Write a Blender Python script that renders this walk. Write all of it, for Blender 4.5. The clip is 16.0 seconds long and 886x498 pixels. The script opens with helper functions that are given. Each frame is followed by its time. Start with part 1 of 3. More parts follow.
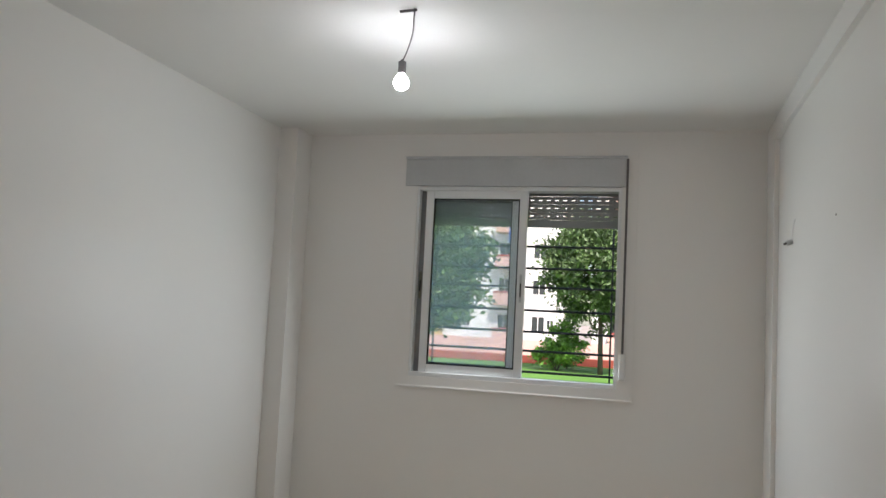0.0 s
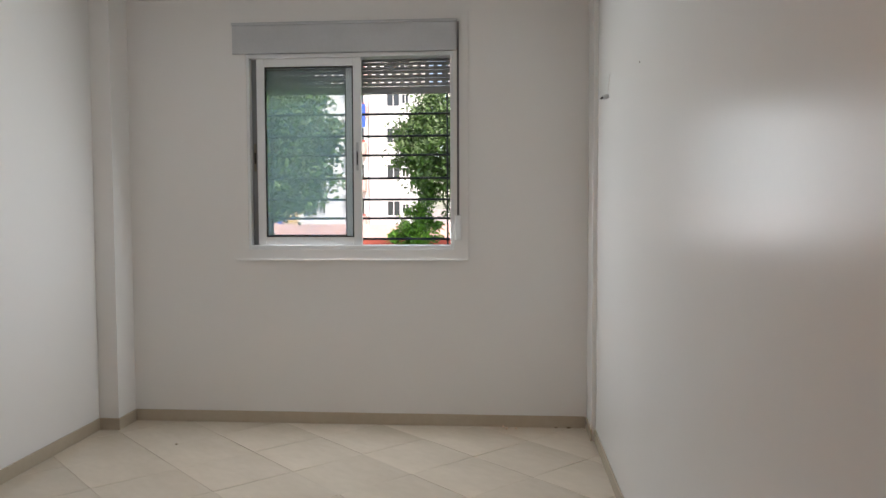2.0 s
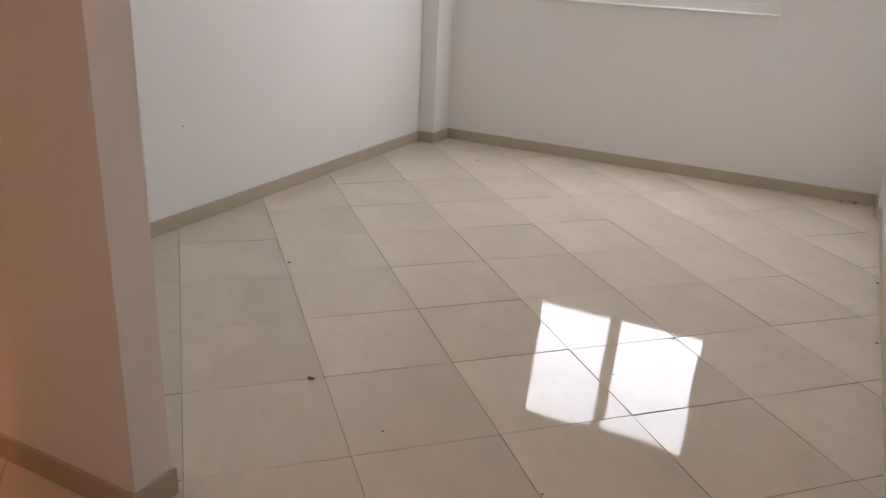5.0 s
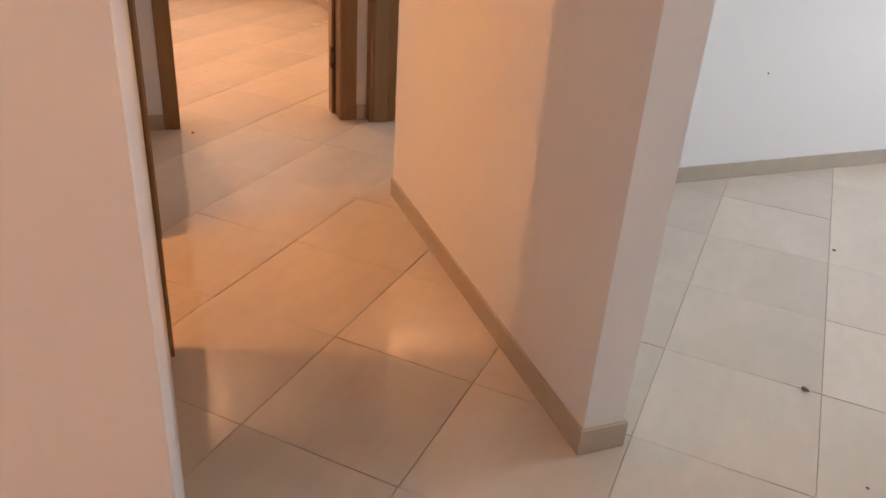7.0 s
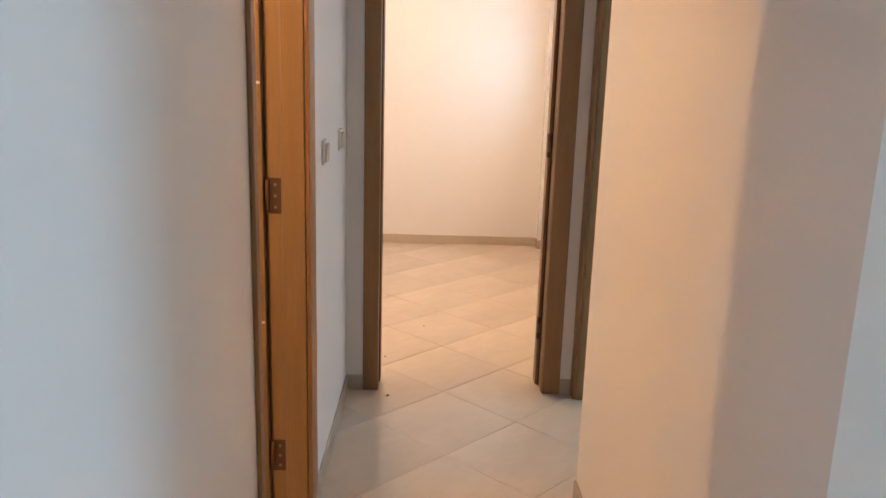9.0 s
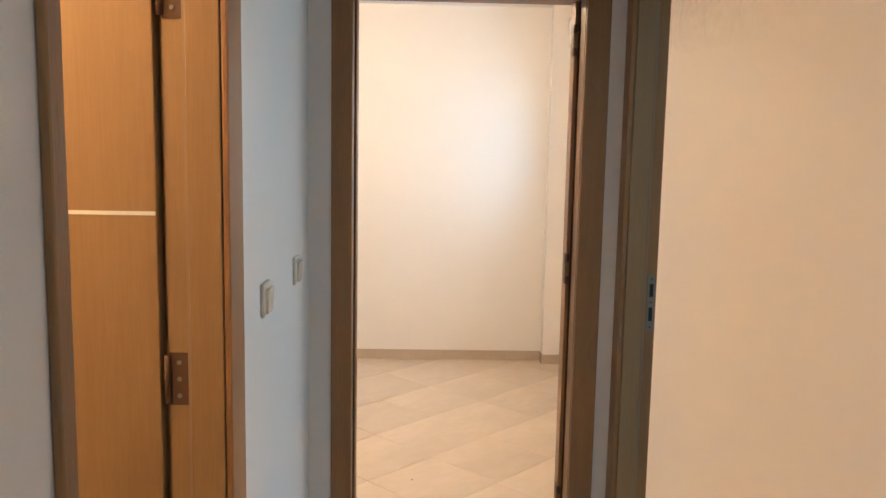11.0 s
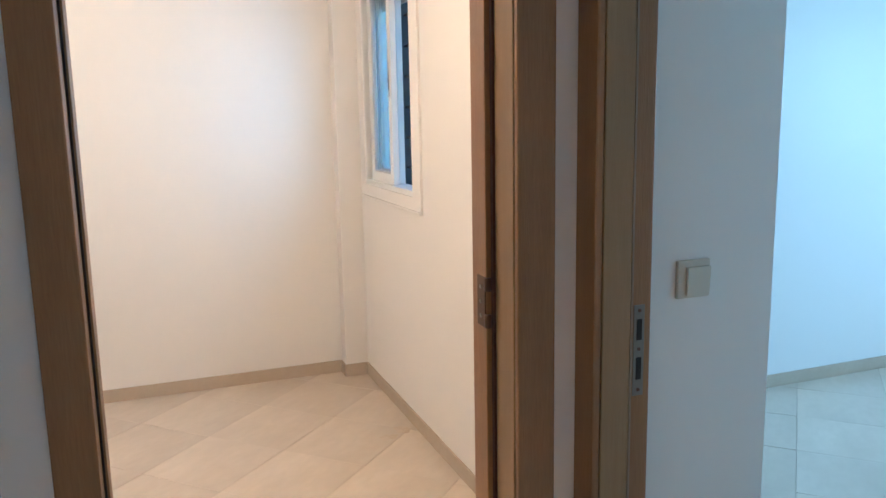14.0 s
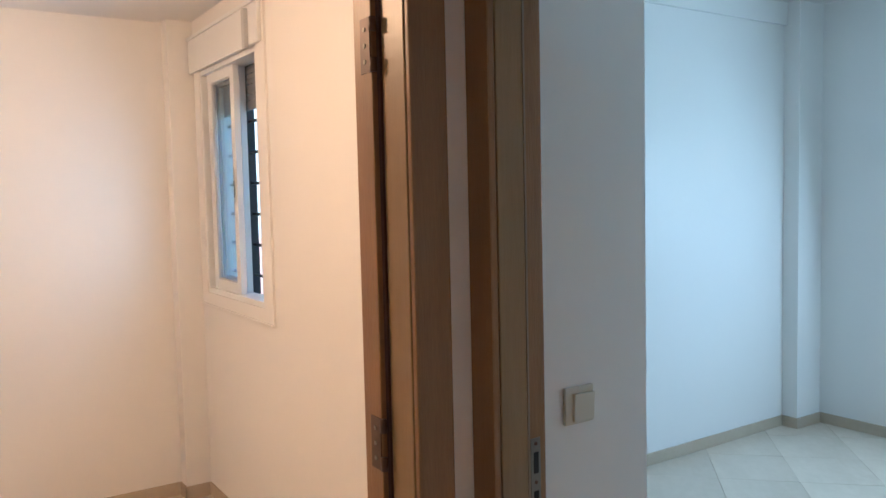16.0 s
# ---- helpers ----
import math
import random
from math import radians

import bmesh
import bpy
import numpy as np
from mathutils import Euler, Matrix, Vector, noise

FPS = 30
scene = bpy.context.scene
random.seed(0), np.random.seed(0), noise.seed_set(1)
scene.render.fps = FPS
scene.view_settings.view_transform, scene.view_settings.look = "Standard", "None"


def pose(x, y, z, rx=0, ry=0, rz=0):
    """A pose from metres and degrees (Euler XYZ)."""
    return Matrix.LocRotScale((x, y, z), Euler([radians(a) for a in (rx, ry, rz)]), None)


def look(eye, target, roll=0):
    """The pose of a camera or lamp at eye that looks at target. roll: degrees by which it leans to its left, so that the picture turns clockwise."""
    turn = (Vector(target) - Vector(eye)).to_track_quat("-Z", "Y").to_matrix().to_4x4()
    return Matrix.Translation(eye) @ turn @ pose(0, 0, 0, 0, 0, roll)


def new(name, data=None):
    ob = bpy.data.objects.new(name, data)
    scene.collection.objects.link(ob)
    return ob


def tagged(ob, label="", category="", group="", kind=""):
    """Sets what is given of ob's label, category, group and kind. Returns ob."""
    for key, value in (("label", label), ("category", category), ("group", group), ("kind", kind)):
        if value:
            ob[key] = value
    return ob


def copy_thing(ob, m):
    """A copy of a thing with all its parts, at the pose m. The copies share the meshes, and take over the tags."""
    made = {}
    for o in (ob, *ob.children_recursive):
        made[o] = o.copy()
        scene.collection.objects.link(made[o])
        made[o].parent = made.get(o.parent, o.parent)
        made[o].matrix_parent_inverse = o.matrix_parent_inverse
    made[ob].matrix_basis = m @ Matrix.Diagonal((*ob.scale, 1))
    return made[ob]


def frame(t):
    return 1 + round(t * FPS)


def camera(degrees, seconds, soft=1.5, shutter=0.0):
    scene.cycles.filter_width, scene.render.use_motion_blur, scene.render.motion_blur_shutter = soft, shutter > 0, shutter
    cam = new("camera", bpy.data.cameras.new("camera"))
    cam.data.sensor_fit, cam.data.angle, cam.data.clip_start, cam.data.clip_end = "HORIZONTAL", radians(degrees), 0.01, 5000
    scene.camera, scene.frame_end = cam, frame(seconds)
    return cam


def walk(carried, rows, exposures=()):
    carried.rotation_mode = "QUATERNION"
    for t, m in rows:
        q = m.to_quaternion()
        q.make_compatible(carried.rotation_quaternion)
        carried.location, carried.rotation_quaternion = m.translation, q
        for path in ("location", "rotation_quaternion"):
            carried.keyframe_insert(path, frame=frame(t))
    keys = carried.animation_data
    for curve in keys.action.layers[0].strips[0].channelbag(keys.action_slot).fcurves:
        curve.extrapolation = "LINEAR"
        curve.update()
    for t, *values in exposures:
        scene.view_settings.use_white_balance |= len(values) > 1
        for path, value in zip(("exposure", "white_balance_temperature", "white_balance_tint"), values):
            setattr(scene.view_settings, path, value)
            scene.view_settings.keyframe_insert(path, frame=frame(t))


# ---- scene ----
cam = camera(58.8, 16.0)
EXPOSURES = [(0.0, 0.70, 6600, 16), (1.5, 0.88, 6650, 18), (3.0, 0.88, 6750, 21), (5.5, 1.37, 6850, 25), (7.0, 1.85, 6250, 22),
             (8.0, 1.88, 5250, 9), (9.0, 1.92, 4950, 2), (10.0, 1.90, 4700, -3), (12.5, 1.86, 4350, -7), (14.5, 1.67, 4100, -4), (16.0, 1.48, 4700, 2)]
PATH = [
    (0, (0.984, -0.7, 1.534), (0.468, 1.224, 1.705), 2.9),
    (0.5, (0.963, -0.656, 1.524), (0.685, 1.319, 1.678), 1.6),
    (1, (0.963, -0.657, 1.501), (0.821, 1.335, 1.62), 0.7),
    (1.5, (1.027, -0.64, 1.464), (0.89, 1.355, 1.488), 0.1),
    (2, (1.109, -0.715, 1.413), (0.954, 1.276, 1.306), -0.2),
    (2.5, (1.192, -0.829, 1.393), (1.015, 1.151, 1.173), -0.3),
    (3, (1.236, -0.987, 1.334), (1.025, 0.981, 1.049), -0.4),
    (5.5, (1.337, -1.084, 1.345), (0.277, 0.376, 0.481), 4.3),
    (6, (1.32, -1.046, 1.352), (0.034, 0.127, 0.367), 5.4),
    (6.5, (1.318, -0.975, 1.349), (-0.163, -0.077, 0.349), 4.9),
    (7, (1.269, -0.921, 1.362), (-0.368, -0.259, 0.423), 4.1),
    (7.5, (1.176, -0.844, 1.366), (-0.569, -0.325, 0.538), 3.6),
    (8, (1.104, -0.764, 1.428), (-0.745, -0.43, 0.743), 3.0),
    (8.5, (1.047, -0.648, 1.468), (-0.868, -0.499, 0.91), 2.7),
    (9, (0.977, -0.56, 1.524), (-0.972, -0.523, 1.074), 1.7),
    (9.5, (0.827, -0.534, 1.546), (-1.139, -0.522, 1.18), 0.9),
    (10, (0.625, -0.544, 1.571), (-1.356, -0.498, 1.296), 0.5),
    (12.5, (-0.689, -0.493, 1.599), (-2.676, -0.435, 1.383), 1.5),
    (13, (-0.978, -0.464, 1.592), (-2.956, -0.31, 1.346), 1.3),
    (13.5, (-1.099, -0.509, 1.59), (-3.051, -0.18, 1.301), 0.3),
    (14, (-1.177, -0.677, 1.585), (-3.021, 0.019, 1.245), -1.1),
    (14.5, (-1.207, -0.775, 1.604), (-2.896, 0.223, 1.212), -1.4),
    (15, (-1.233, -0.833, 1.608), (-2.802, 0.341, 1.209), -0.6),
    (15.5, (-1.232, -0.854, 1.649), (-2.766, 0.387, 1.326), -0.7),
    (16, (-1.272, -0.784, 1.697), (-2.935, 0.319, 1.56), -1.3),
]
walk(cam, [(t, look(eye, target, roll)) for t, eye, target, roll in PATH], EXPOSURES)

# ---- light ----
world = bpy.data.worlds.new("overcast_sky")
scene.world = world
world.use_nodes = True
wn = world.node_tree
sky = wn.nodes.new("ShaderNodeTexSky")
sky.sky_type, sky.sun_disc = "NISHITA", False
sky.sun_elevation, sky.sun_rotation = radians(51), radians(210)
wn.nodes["Background"].inputs["Strength"].default_value = 0.15
wn.links.new(sky.outputs["Color"], wn.nodes["Background"].inputs["Color"])
SUN = bpy.data.lights.new("sun", "SUN")
SUN.energy, SUN.angle, SUN.color = 5.0, radians(10), (1.0, 0.96, 0.9)
new("sun", SUN).matrix_world = look((20, -30, 50), (0, 5, 0))


def window_light(name, x, y, z, w, h, power, down=0.24, spread=180):
    """Sky light entering through one half of a window's opening, towards -Y and a little down."""
    lamp = bpy.data.lights.new(name, "AREA")
    lamp.shape, lamp.size, lamp.size_y, lamp.energy, lamp.color = "RECTANGLE", w, h, power, (0.84, 0.96, 1.0)
    ob = new(name, lamp)
    lamp.spread = radians(spread)
    ob.matrix_world = look((x, y, z), (x, y - 1, z - down))
    return ob


def bulb_light(name, place, power, colour, size=0.03):
    lamp = bpy.data.lights.new(name, "POINT")
    lamp.energy, lamp.color, lamp.shadow_soft_size = power, colour, size
    ob = new(name, lamp)
    ob.location = place
    return ob


LIVING_BULB = (-0.078, 2.43, 2.522)
BEDROOM_BULB = (-3.9, -0.95, 2.42)
BATH_BULB = (-1.0, -1.8, 2.2)
ENTRANCE_BULB = (1.10, -2.05, 2.45)
window_light("sky_light_living", -0.166, 4.21, 1.60, 0.54, 0.84, 5.6)
window_light("sky_light_living", 0.481, 4.21, 1.60, 0.574, 0.84, 6.2)
window_light("sky_light_bedroom", -5.165, 0.525, 1.67, 0.66, 0.90, 1.5, 0.0, 140)
window_light("sky_light_second_bedroom", -3.23, 4.46, 1.655, 0.54, 0.93, 6.3)
window_light("sky_light_second_bedroom", -2.56, 4.46, 1.655, 0.574, 0.93, 6.9)
bulb_light("bulb_light_living", LIVING_BULB, 0.36, (0.72, 0.87, 1.0))
bulb_light("bulb_light_bedroom", BEDROOM_BULB, 18.5, (1.0, 0.515, 0.23))
bulb_light("bulb_light_bathroom", BATH_BULB, 12.0, (1.0, 0.42, 0.11))
bulb_light("bulb_light_entrance", ENTRANCE_BULB, 4.6, (1.0, 0.44, 0.20))


# ---- materials ----
def material(name, base, rough=0.5, metal=0.0, mottle=0.0, scale=3.0, grain=0.0, grain_scale=60.0, bump=0.0, bump_scale=80.0,
             stretch=(1, 1, 1), second=None, coat=0.0, by_piece=0.0, rough_var=0.0, spec=0.5):
    """A Principled material: base colour with two scales of variation, fine relief, roughness."""
    m = bpy.data.materials.new(name)
    m.use_nodes = True
    nt = m.node_tree
    p = nt.nodes["Principled BSDF"]
    p.inputs["Roughness"].default_value, p.inputs["Metallic"].default_value = rough, metal
    p.inputs["Coat Weight"].default_value = coat
    p.inputs["Specular IOR Level"].default_value = spec
    geo = nt.nodes.new("ShaderNodeTexCoord")
    mp = nt.nodes.new("ShaderNodeMapping")
    mp.inputs["Scale"].default_value = stretch
    nt.links.new(geo.outputs["Object"], mp.inputs["Vector"])
    vec = mp.outputs["Vector"]

    def tex(s, detail=4.0):
        n = nt.nodes.new("ShaderNodeTexNoise")
        n.inputs["Scale"].default_value, n.inputs["Detail"].default_value = s, detail
        nt.links.new(vec, n.inputs["Vector"])
        return n.outputs["Fac"]

    def mix(fac, a, b, kind="MIX"):
        n = nt.nodes.new("ShaderNodeMix")
        n.data_type, n.blend_type = "RGBA", kind
        for sock, val in ((n.inputs[0], fac), (n.inputs[6], a), (n.inputs[7], b)):
            if isinstance(val, (int, float)):
                sock.default_value = val
            elif isinstance(val, tuple):
                sock.default_value = (*val[:3], 1)
            else:
                nt.links.new(val, sock)
        return n.outputs[2]

    def ramp(value, lo, hi, a=0.0, b=1.0):
        n = nt.nodes.new("ShaderNodeMapRange")
        n.inputs[1].default_value, n.inputs[2].default_value = lo, hi
        n.inputs[3].default_value, n.inputs[4].default_value = a, b
        nt.links.new(value, n.inputs[0])
        return n.outputs[0]

    colour = base
    if mottle or grain:
        other = second or tuple(c * 0.6 for c in base)
        fac = ramp(tex(scale), 0.3, 0.7, 0.0, mottle)
        colour = mix(fac, base, other)
        if grain:
            colour = mix(ramp(tex(grain_scale, 6.0), 0.35, 0.7, 0.0, grain), colour, other)
    if by_piece:
        info = nt.nodes.new("ShaderNodeObjectInfo")
        shade = ramp(info.outputs["Random"], 0, 1, 1 - by_piece, 1 + by_piece)
        comb = nt.nodes.new("ShaderNodeCombineColor")
        for i in range(3):
            nt.links.new(shade, comb.inputs[i])
        colour = mix(1.0, colour, comb.outputs[0], "MULTIPLY")
    if isinstance(colour, tuple):
        p.inputs["Base Color"].default_value = (*colour, 1)
    else:
        nt.links.new(colour, p.inputs["Base Color"])
    if rough_var:
        nt.links.new(ramp(tex(scale * 2.3), 0.3, 0.7, rough - rough_var, rough + rough_var), p.inputs["Roughness"])
    if bump:
        b = nt.nodes.new("ShaderNodeBump")
        b.inputs["Strength"].default_value, b.inputs["Distance"].default_value = bump, 0.01
        nt.links.new(tex(bump_scale, 3.0), b.inputs["Height"])
        nt.links.new(b.outputs["Normal"], p.inputs["Normal"])
    return m


PAINT = material("satin_white_wall_paint", (0.84, 0.825, 0.80), 0.25, mottle=0.10, scale=1.2, grain=0.05, grain_scale=30, second=(0.77, 0.75, 0.72), spec=0.055)
CEILING = material("matt_white_ceiling_paint", (0.83, 0.82, 0.80), 0.75, mottle=0.12, scale=0.9, grain=0.05, grain_scale=25, bump=0.12, bump_scale=12, second=(0.7, 0.69, 0.67))
TILE = material("polished_beige_floor_tile", (0.70, 0.61, 0.495), 0.04, mottle=0.55, scale=3.2, grain=0.3, grain_scale=17, bump=0.02, bump_scale=4.5, second=(0.57, 0.49, 0.385), by_piece=0.03, rough_var=0.015, spec=0.33)


def print_on_tile(m):
    """Each tile shows its own piece of the marbling, paler along one edge and deeper along the other."""
    nt = m.node_tree
    p = nt.nodes["Principled BSDF"]
    info = nt.nodes.new("ShaderNodeObjectInfo")
    coord = nt.nodes.new("ShaderNodeTexCoord")
    away, add = nt.nodes.new("ShaderNodeVectorMath"), nt.nodes.new("ShaderNodeVectorMath")
    away.operation, add.operation = "SCALE", "ADD"
    away.inputs[0].default_value = (37.0, 23.0, 11.0)
    nt.links.new(info.outputs["Random"], away.inputs["Scale"])
    nt.links.new(coord.outputs["Object"], add.inputs[0])
    nt.links.new(away.outputs[0], add.inputs[1])
    mapping = next(n for n in nt.nodes if n.bl_idname == "ShaderNodeMapping")
    nt.links.new(add.outputs[0], mapping.inputs["Vector"])
    mapping.inputs["Scale"].default_value = (1.6, 0.7, 1)
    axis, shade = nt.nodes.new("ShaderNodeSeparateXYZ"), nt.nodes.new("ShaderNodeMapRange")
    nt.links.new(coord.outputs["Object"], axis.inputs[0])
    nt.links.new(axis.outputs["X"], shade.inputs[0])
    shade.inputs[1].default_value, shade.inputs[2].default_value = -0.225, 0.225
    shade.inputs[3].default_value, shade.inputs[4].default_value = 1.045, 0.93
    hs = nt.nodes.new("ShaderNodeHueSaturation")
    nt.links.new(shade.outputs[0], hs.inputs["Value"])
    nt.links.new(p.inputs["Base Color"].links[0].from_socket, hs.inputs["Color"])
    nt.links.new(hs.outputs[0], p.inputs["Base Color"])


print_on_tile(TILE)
GROUT = material("grey_brown_tile_grout", (0.52, 0.44, 0.34), 0.6, mottle=0.4, scale=6, grain=0.3, grain_scale=90)
SKIRT = material("beige_tile_skirting", (0.53, 0.455, 0.355), 0.22, mottle=0.5, scale=3, grain=0.3, grain_scale=30, second=(0.45, 0.375, 0.28), by_piece=0.06)
WOOD = material("brown_oak_door_frame_wood", (0.31, 0.163, 0.058), 0.38, mottle=0.5, scale=3, grain=0.45, grain_scale=26, bump=0.12, bump_scale=40, stretch=(9, 9, 0.7), second=(0.20, 0.098, 0.034))
LEAF = material("orange_oak_door_leaf_wood", (0.31, 0.203, 0.09), 0.35, mottle=0.5, scale=3, grain=0.4, grain_scale=20, bump=0.05, bump_scale=40, stretch=(9, 9, 0.6), second=(0.24, 0.145, 0.056))
SEAL = material("black_rubber_seal", (0.02, 0.018, 0.016), 0.7, mottle=0.3)
BROWNSEAL = material("dark_brown_rubber_seal", (0.07, 0.026, 0.018), 0.7, mottle=0.3)
TANSEAL = material("tan_rubber_seal", (0.30, 0.22, 0.14), 0.6, mottle=0.3)
STEEL = material("dull_steel", (0.19, 0.17, 0.135), 0.45, 0.2, mottle=0.4, scale=20, grain=0.3, grain_scale=120, second=(0.25, 0.22, 0.18))
BRASS = material("tarnished_brown_hinge_metal", (0.10, 0.052, 0.03), 0.45, 0.3, mottle=0.6, scale=25, second=(0.10, 0.06, 0.035))
DARK = material("dark_latch_hole", (0.01, 0.01, 0.01), 0.8)
ALU = material("white_coated_aluminium", (0.78, 0.79, 0.79), 0.35, mottle=0.15, scale=4, grain=0.08, grain_scale=60, second=(0.66, 0.67, 0.67))
BOXGREY = material("light_grey_shutter_box_plastic", (0.54, 0.55, 0.56), 0.5, mottle=0.2, scale=5, grain=0.1, grain_scale=50)
SLAT = material("grey_shutter_slat", (0.27, 0.28, 0.29), 0.5, mottle=0.3, scale=6, grain=0.15, grain_scale=60, by_piece=0.05)
BAR = material("black_painted_iron_bar", (0.025, 0.026, 0.03), 0.5, mottle=0.4, scale=20, bump=0.2, bump_scale=120)
PLATE = material("cream_plastic_switch", (0.62, 0.58, 0.48), 0.3, mottle=0.15, scale=20, second=(0.55, 0.5, 0.4))
ROCKER = material("cream_plastic_switch_rocker", (0.66, 0.62, 0.52), 0.25, mottle=0.1, scale=20, second=(0.6, 0.56, 0.46))
CABLE = material("grey_cable_insulation", (0.12, 0.11, 0.11), 0.5, mottle=0.3, scale=30)
GLASS = bpy.data.materials.new("dusty_window_glass")
GLASS.use_nodes = True
gt = GLASS.node_tree
gt.nodes.remove(gt.nodes["Principled BSDF"])
clear, shine, dust = gt.nodes.new("ShaderNodeBsdfTransparent"), gt.nodes.new("ShaderNodeBsdfGlossy"), gt.nodes.new("ShaderNodeBsdfTranslucent")
clear.inputs["Color"].default_value, dust.inputs["Color"].default_value = (0.95, 0.97, 0.98, 1), (0.76, 0.90, 1.0, 1)
shine.inputs["Roughness"].default_value = 0.02
shine.inputs["Color"].default_value = (0.92, 0.95, 0.97, 1)
m1, m2, dn = gt.nodes.new("ShaderNodeMixShader"), gt.nodes.new("ShaderNodeMixShader"), gt.nodes.new("ShaderNodeTexNoise")
dr = gt.nodes.new("ShaderNodeMapRange")
dr.inputs[3].default_value, dr.inputs[4].default_value = 0.07, 0.15
dn.inputs["Scale"].default_value = 3.0
m2.inputs[0].default_value = 0.045
gt.links.new(dn.outputs["Fac"], dr.inputs[0])
gt.links.new(dr.outputs[0], m1.inputs[0])
gt.links.new(clear.outputs[0], m1.inputs[1])
gt.links.new(dust.outputs[0], m1.inputs[2])
gt.links.new(m1.outputs[0], m2.inputs[1])
gt.links.new(shine.outputs[0], m2.inputs[2])
gt.links.new(m2.outputs[0], gt.nodes["Material Output"].inputs["Surface"])


def glowing(name, colour, strength):
    m = bpy.data.materials.new(name)
    m.use_nodes = True
    p = m.node_tree.nodes["Principled BSDF"]
    p.inputs["Emission Color"].default_value, p.inputs["Emission Strength"].default_value = (*colour, 1), strength
    return m


GLOW_COOL = glowing("lit_cool_white_bulb", (0.9, 0.96, 1.0), 30)
GLOW_WARM = glowing("lit_warm_bulb", (1.0, 0.6, 0.3), 20)


# ---- mesh helpers ----
def link(name, bm, mat, parent=None, label="", smooth=False):
    me = bpy.data.meshes.new(name)
    bm.to_mesh(me)
    bm.free()
    me.materials.append(mat)
    if smooth:
        me.polygons.foreach_set("use_smooth", [True] * len(me.polygons))
    ob = new(name, me)
    if parent is not None:
        ob.parent = parent
    if label:
        ob["label"] = label
    return ob


def part(name, bm, mat, parent, label="", smooth=False):
    return link(name, bm, mat, parent, label, smooth)


def boxes(*spans, bevel=0.0, bm=None):
    """Boxes (x0, x1, y0, y1, z0, z1) in one bmesh, with softened edges."""
    bm = bm or bmesh.new()
    for x0, x1, y0, y1, z0, z1 in spans:
        m = Matrix.LocRotScale(((x0 + x1) / 2, (y0 + y1) / 2, (z0 + z1) / 2), None, (abs(x1 - x0), abs(y1 - y0), abs(z1 - z0)))
        got = bmesh.ops.create_cube(bm, size=1, matrix=m)
        if bevel:
            edges = list({e for v in got["verts"] for e in v.link_edges})
            bmesh.ops.bevel(bm, geom=edges, offset=bevel, segments=2, affect="EDGES", profile=0.6)
    return bm


def rod(a, b, r, sides=10, bm=None, r2=None):
    bm = bm or bmesh.new()
    a, b = Vector(a), Vector(b)
    d = b - a
    m = Matrix.Translation((a + b) / 2) @ d.to_track_quat("Z", "Y").to_matrix().to_4x4()
    bmesh.ops.create_cone(bm, cap_ends=True, segments=sides, radius1=r, radius2=r if r2 is None else r2, depth=d.length, matrix=m)
    return bm


def empty(name, place=(0, 0, 0)):
    ob = new(name)
    ob.location = place
    ob.empty_display_size = 0.1
    return ob


def structure(ob, label, category):
    return tagged(ob, label, category, kind="structure")


# ---- structure ----
H = 2.75
H_B = 2.96                                  # second bedroom
H_A = 2.69                                  # bedroom
def wall(name, *spans, label="smooth white painted plaster wall"):
    return structure(link(name, boxes(*spans), PAINT), label, "wall")


WIN = (-0.548, 0.790, 1.140, 2.585)        # living room window: x0, x1, z0, z1 of the wall's opening
AWIN = (-5.60, -4.745, 1.19, 2.585)
BWIN = (-3.55, -2.25, 1.14, 2.585)
X_R, X_L, Y_W = 1.660, -1.468, 4.294
Y_C = -0.94                                 # corridor's other wall
X_END = -2.575                              # corridor's end wall
H_DOOR = 2.16


def pierced(x0, x1, y0, y1, win, h=H):
    wx0, wx1, wz0, wz1 = win
    return ((x0, wx0, y0, y1, 0, h), (wx1, x1, y0, y1, 0, h), (wx0, wx1, y0, y1, 0, wz0), (wx0, wx1, y0, y1, wz1, h))


wall("wall_window_living", *pierced(-1.60, 1.80, Y_W, Y_W + 0.22, WIN))
wall("wall_left_living", (-1.60, X_L, 0.115, Y_W, 0, H))
wall("pillar_left_living", (X_L, -1.34, 4.06, Y_W, 0, H), label="white painted corner pillar beside the window wall")
wall("wall_right_living", (X_R, 1.80, -2.70, Y_W, 0, H))
wall("pillar_right_living", (1.635, X_R, 4.01, Y_W, 0, H), label="white painted shallow corner pillar")
wall("beam_right_living", (1.635, X_R, -1.2, 4.01, 2.63, H), label="white painted shallow beam under the ceiling")
corridor_wall = wall("wall_corridor_right", (-1.616, 0.0, 0.0, 0.115, 0, H))
wall("wall_corridor_left", (-0.724, 0.622, Y_C - 0.12, Y_C, 0, H), (-2.575, -1.44, Y_C - 0.12, Y_C, 0, H), (-1.44, -0.724, Y_C - 0.12, Y_C, H_DOOR, H))
wall("wall_corridor_end", (X_END - 0.165, X_END, -1.06, -0.80, 0, H), (X_END - 0.165, X_END, 0.030, 0.665, 0, H), (X_END - 0.165, X_END, -0.80, 0.030, H_DOOR, H))
wall("wall_second_bedroom_door", (-1.66, -1.60, 0.115, 0.285, 0, H_B), (X_END, -1.66, 0.165, 0.285, H_DOOR, H_B))
wall("wall_entrance_side", (0.50, 0.622, -2.70, Y_C - 0.12, 0, H))
wall("wall_entrance_back", (0.50, 1.80, -2.82, -2.70, 0, H))
wall("wall_bedroom_far", (-6.00, -5.844, -2.45, 0.72, 0, H))
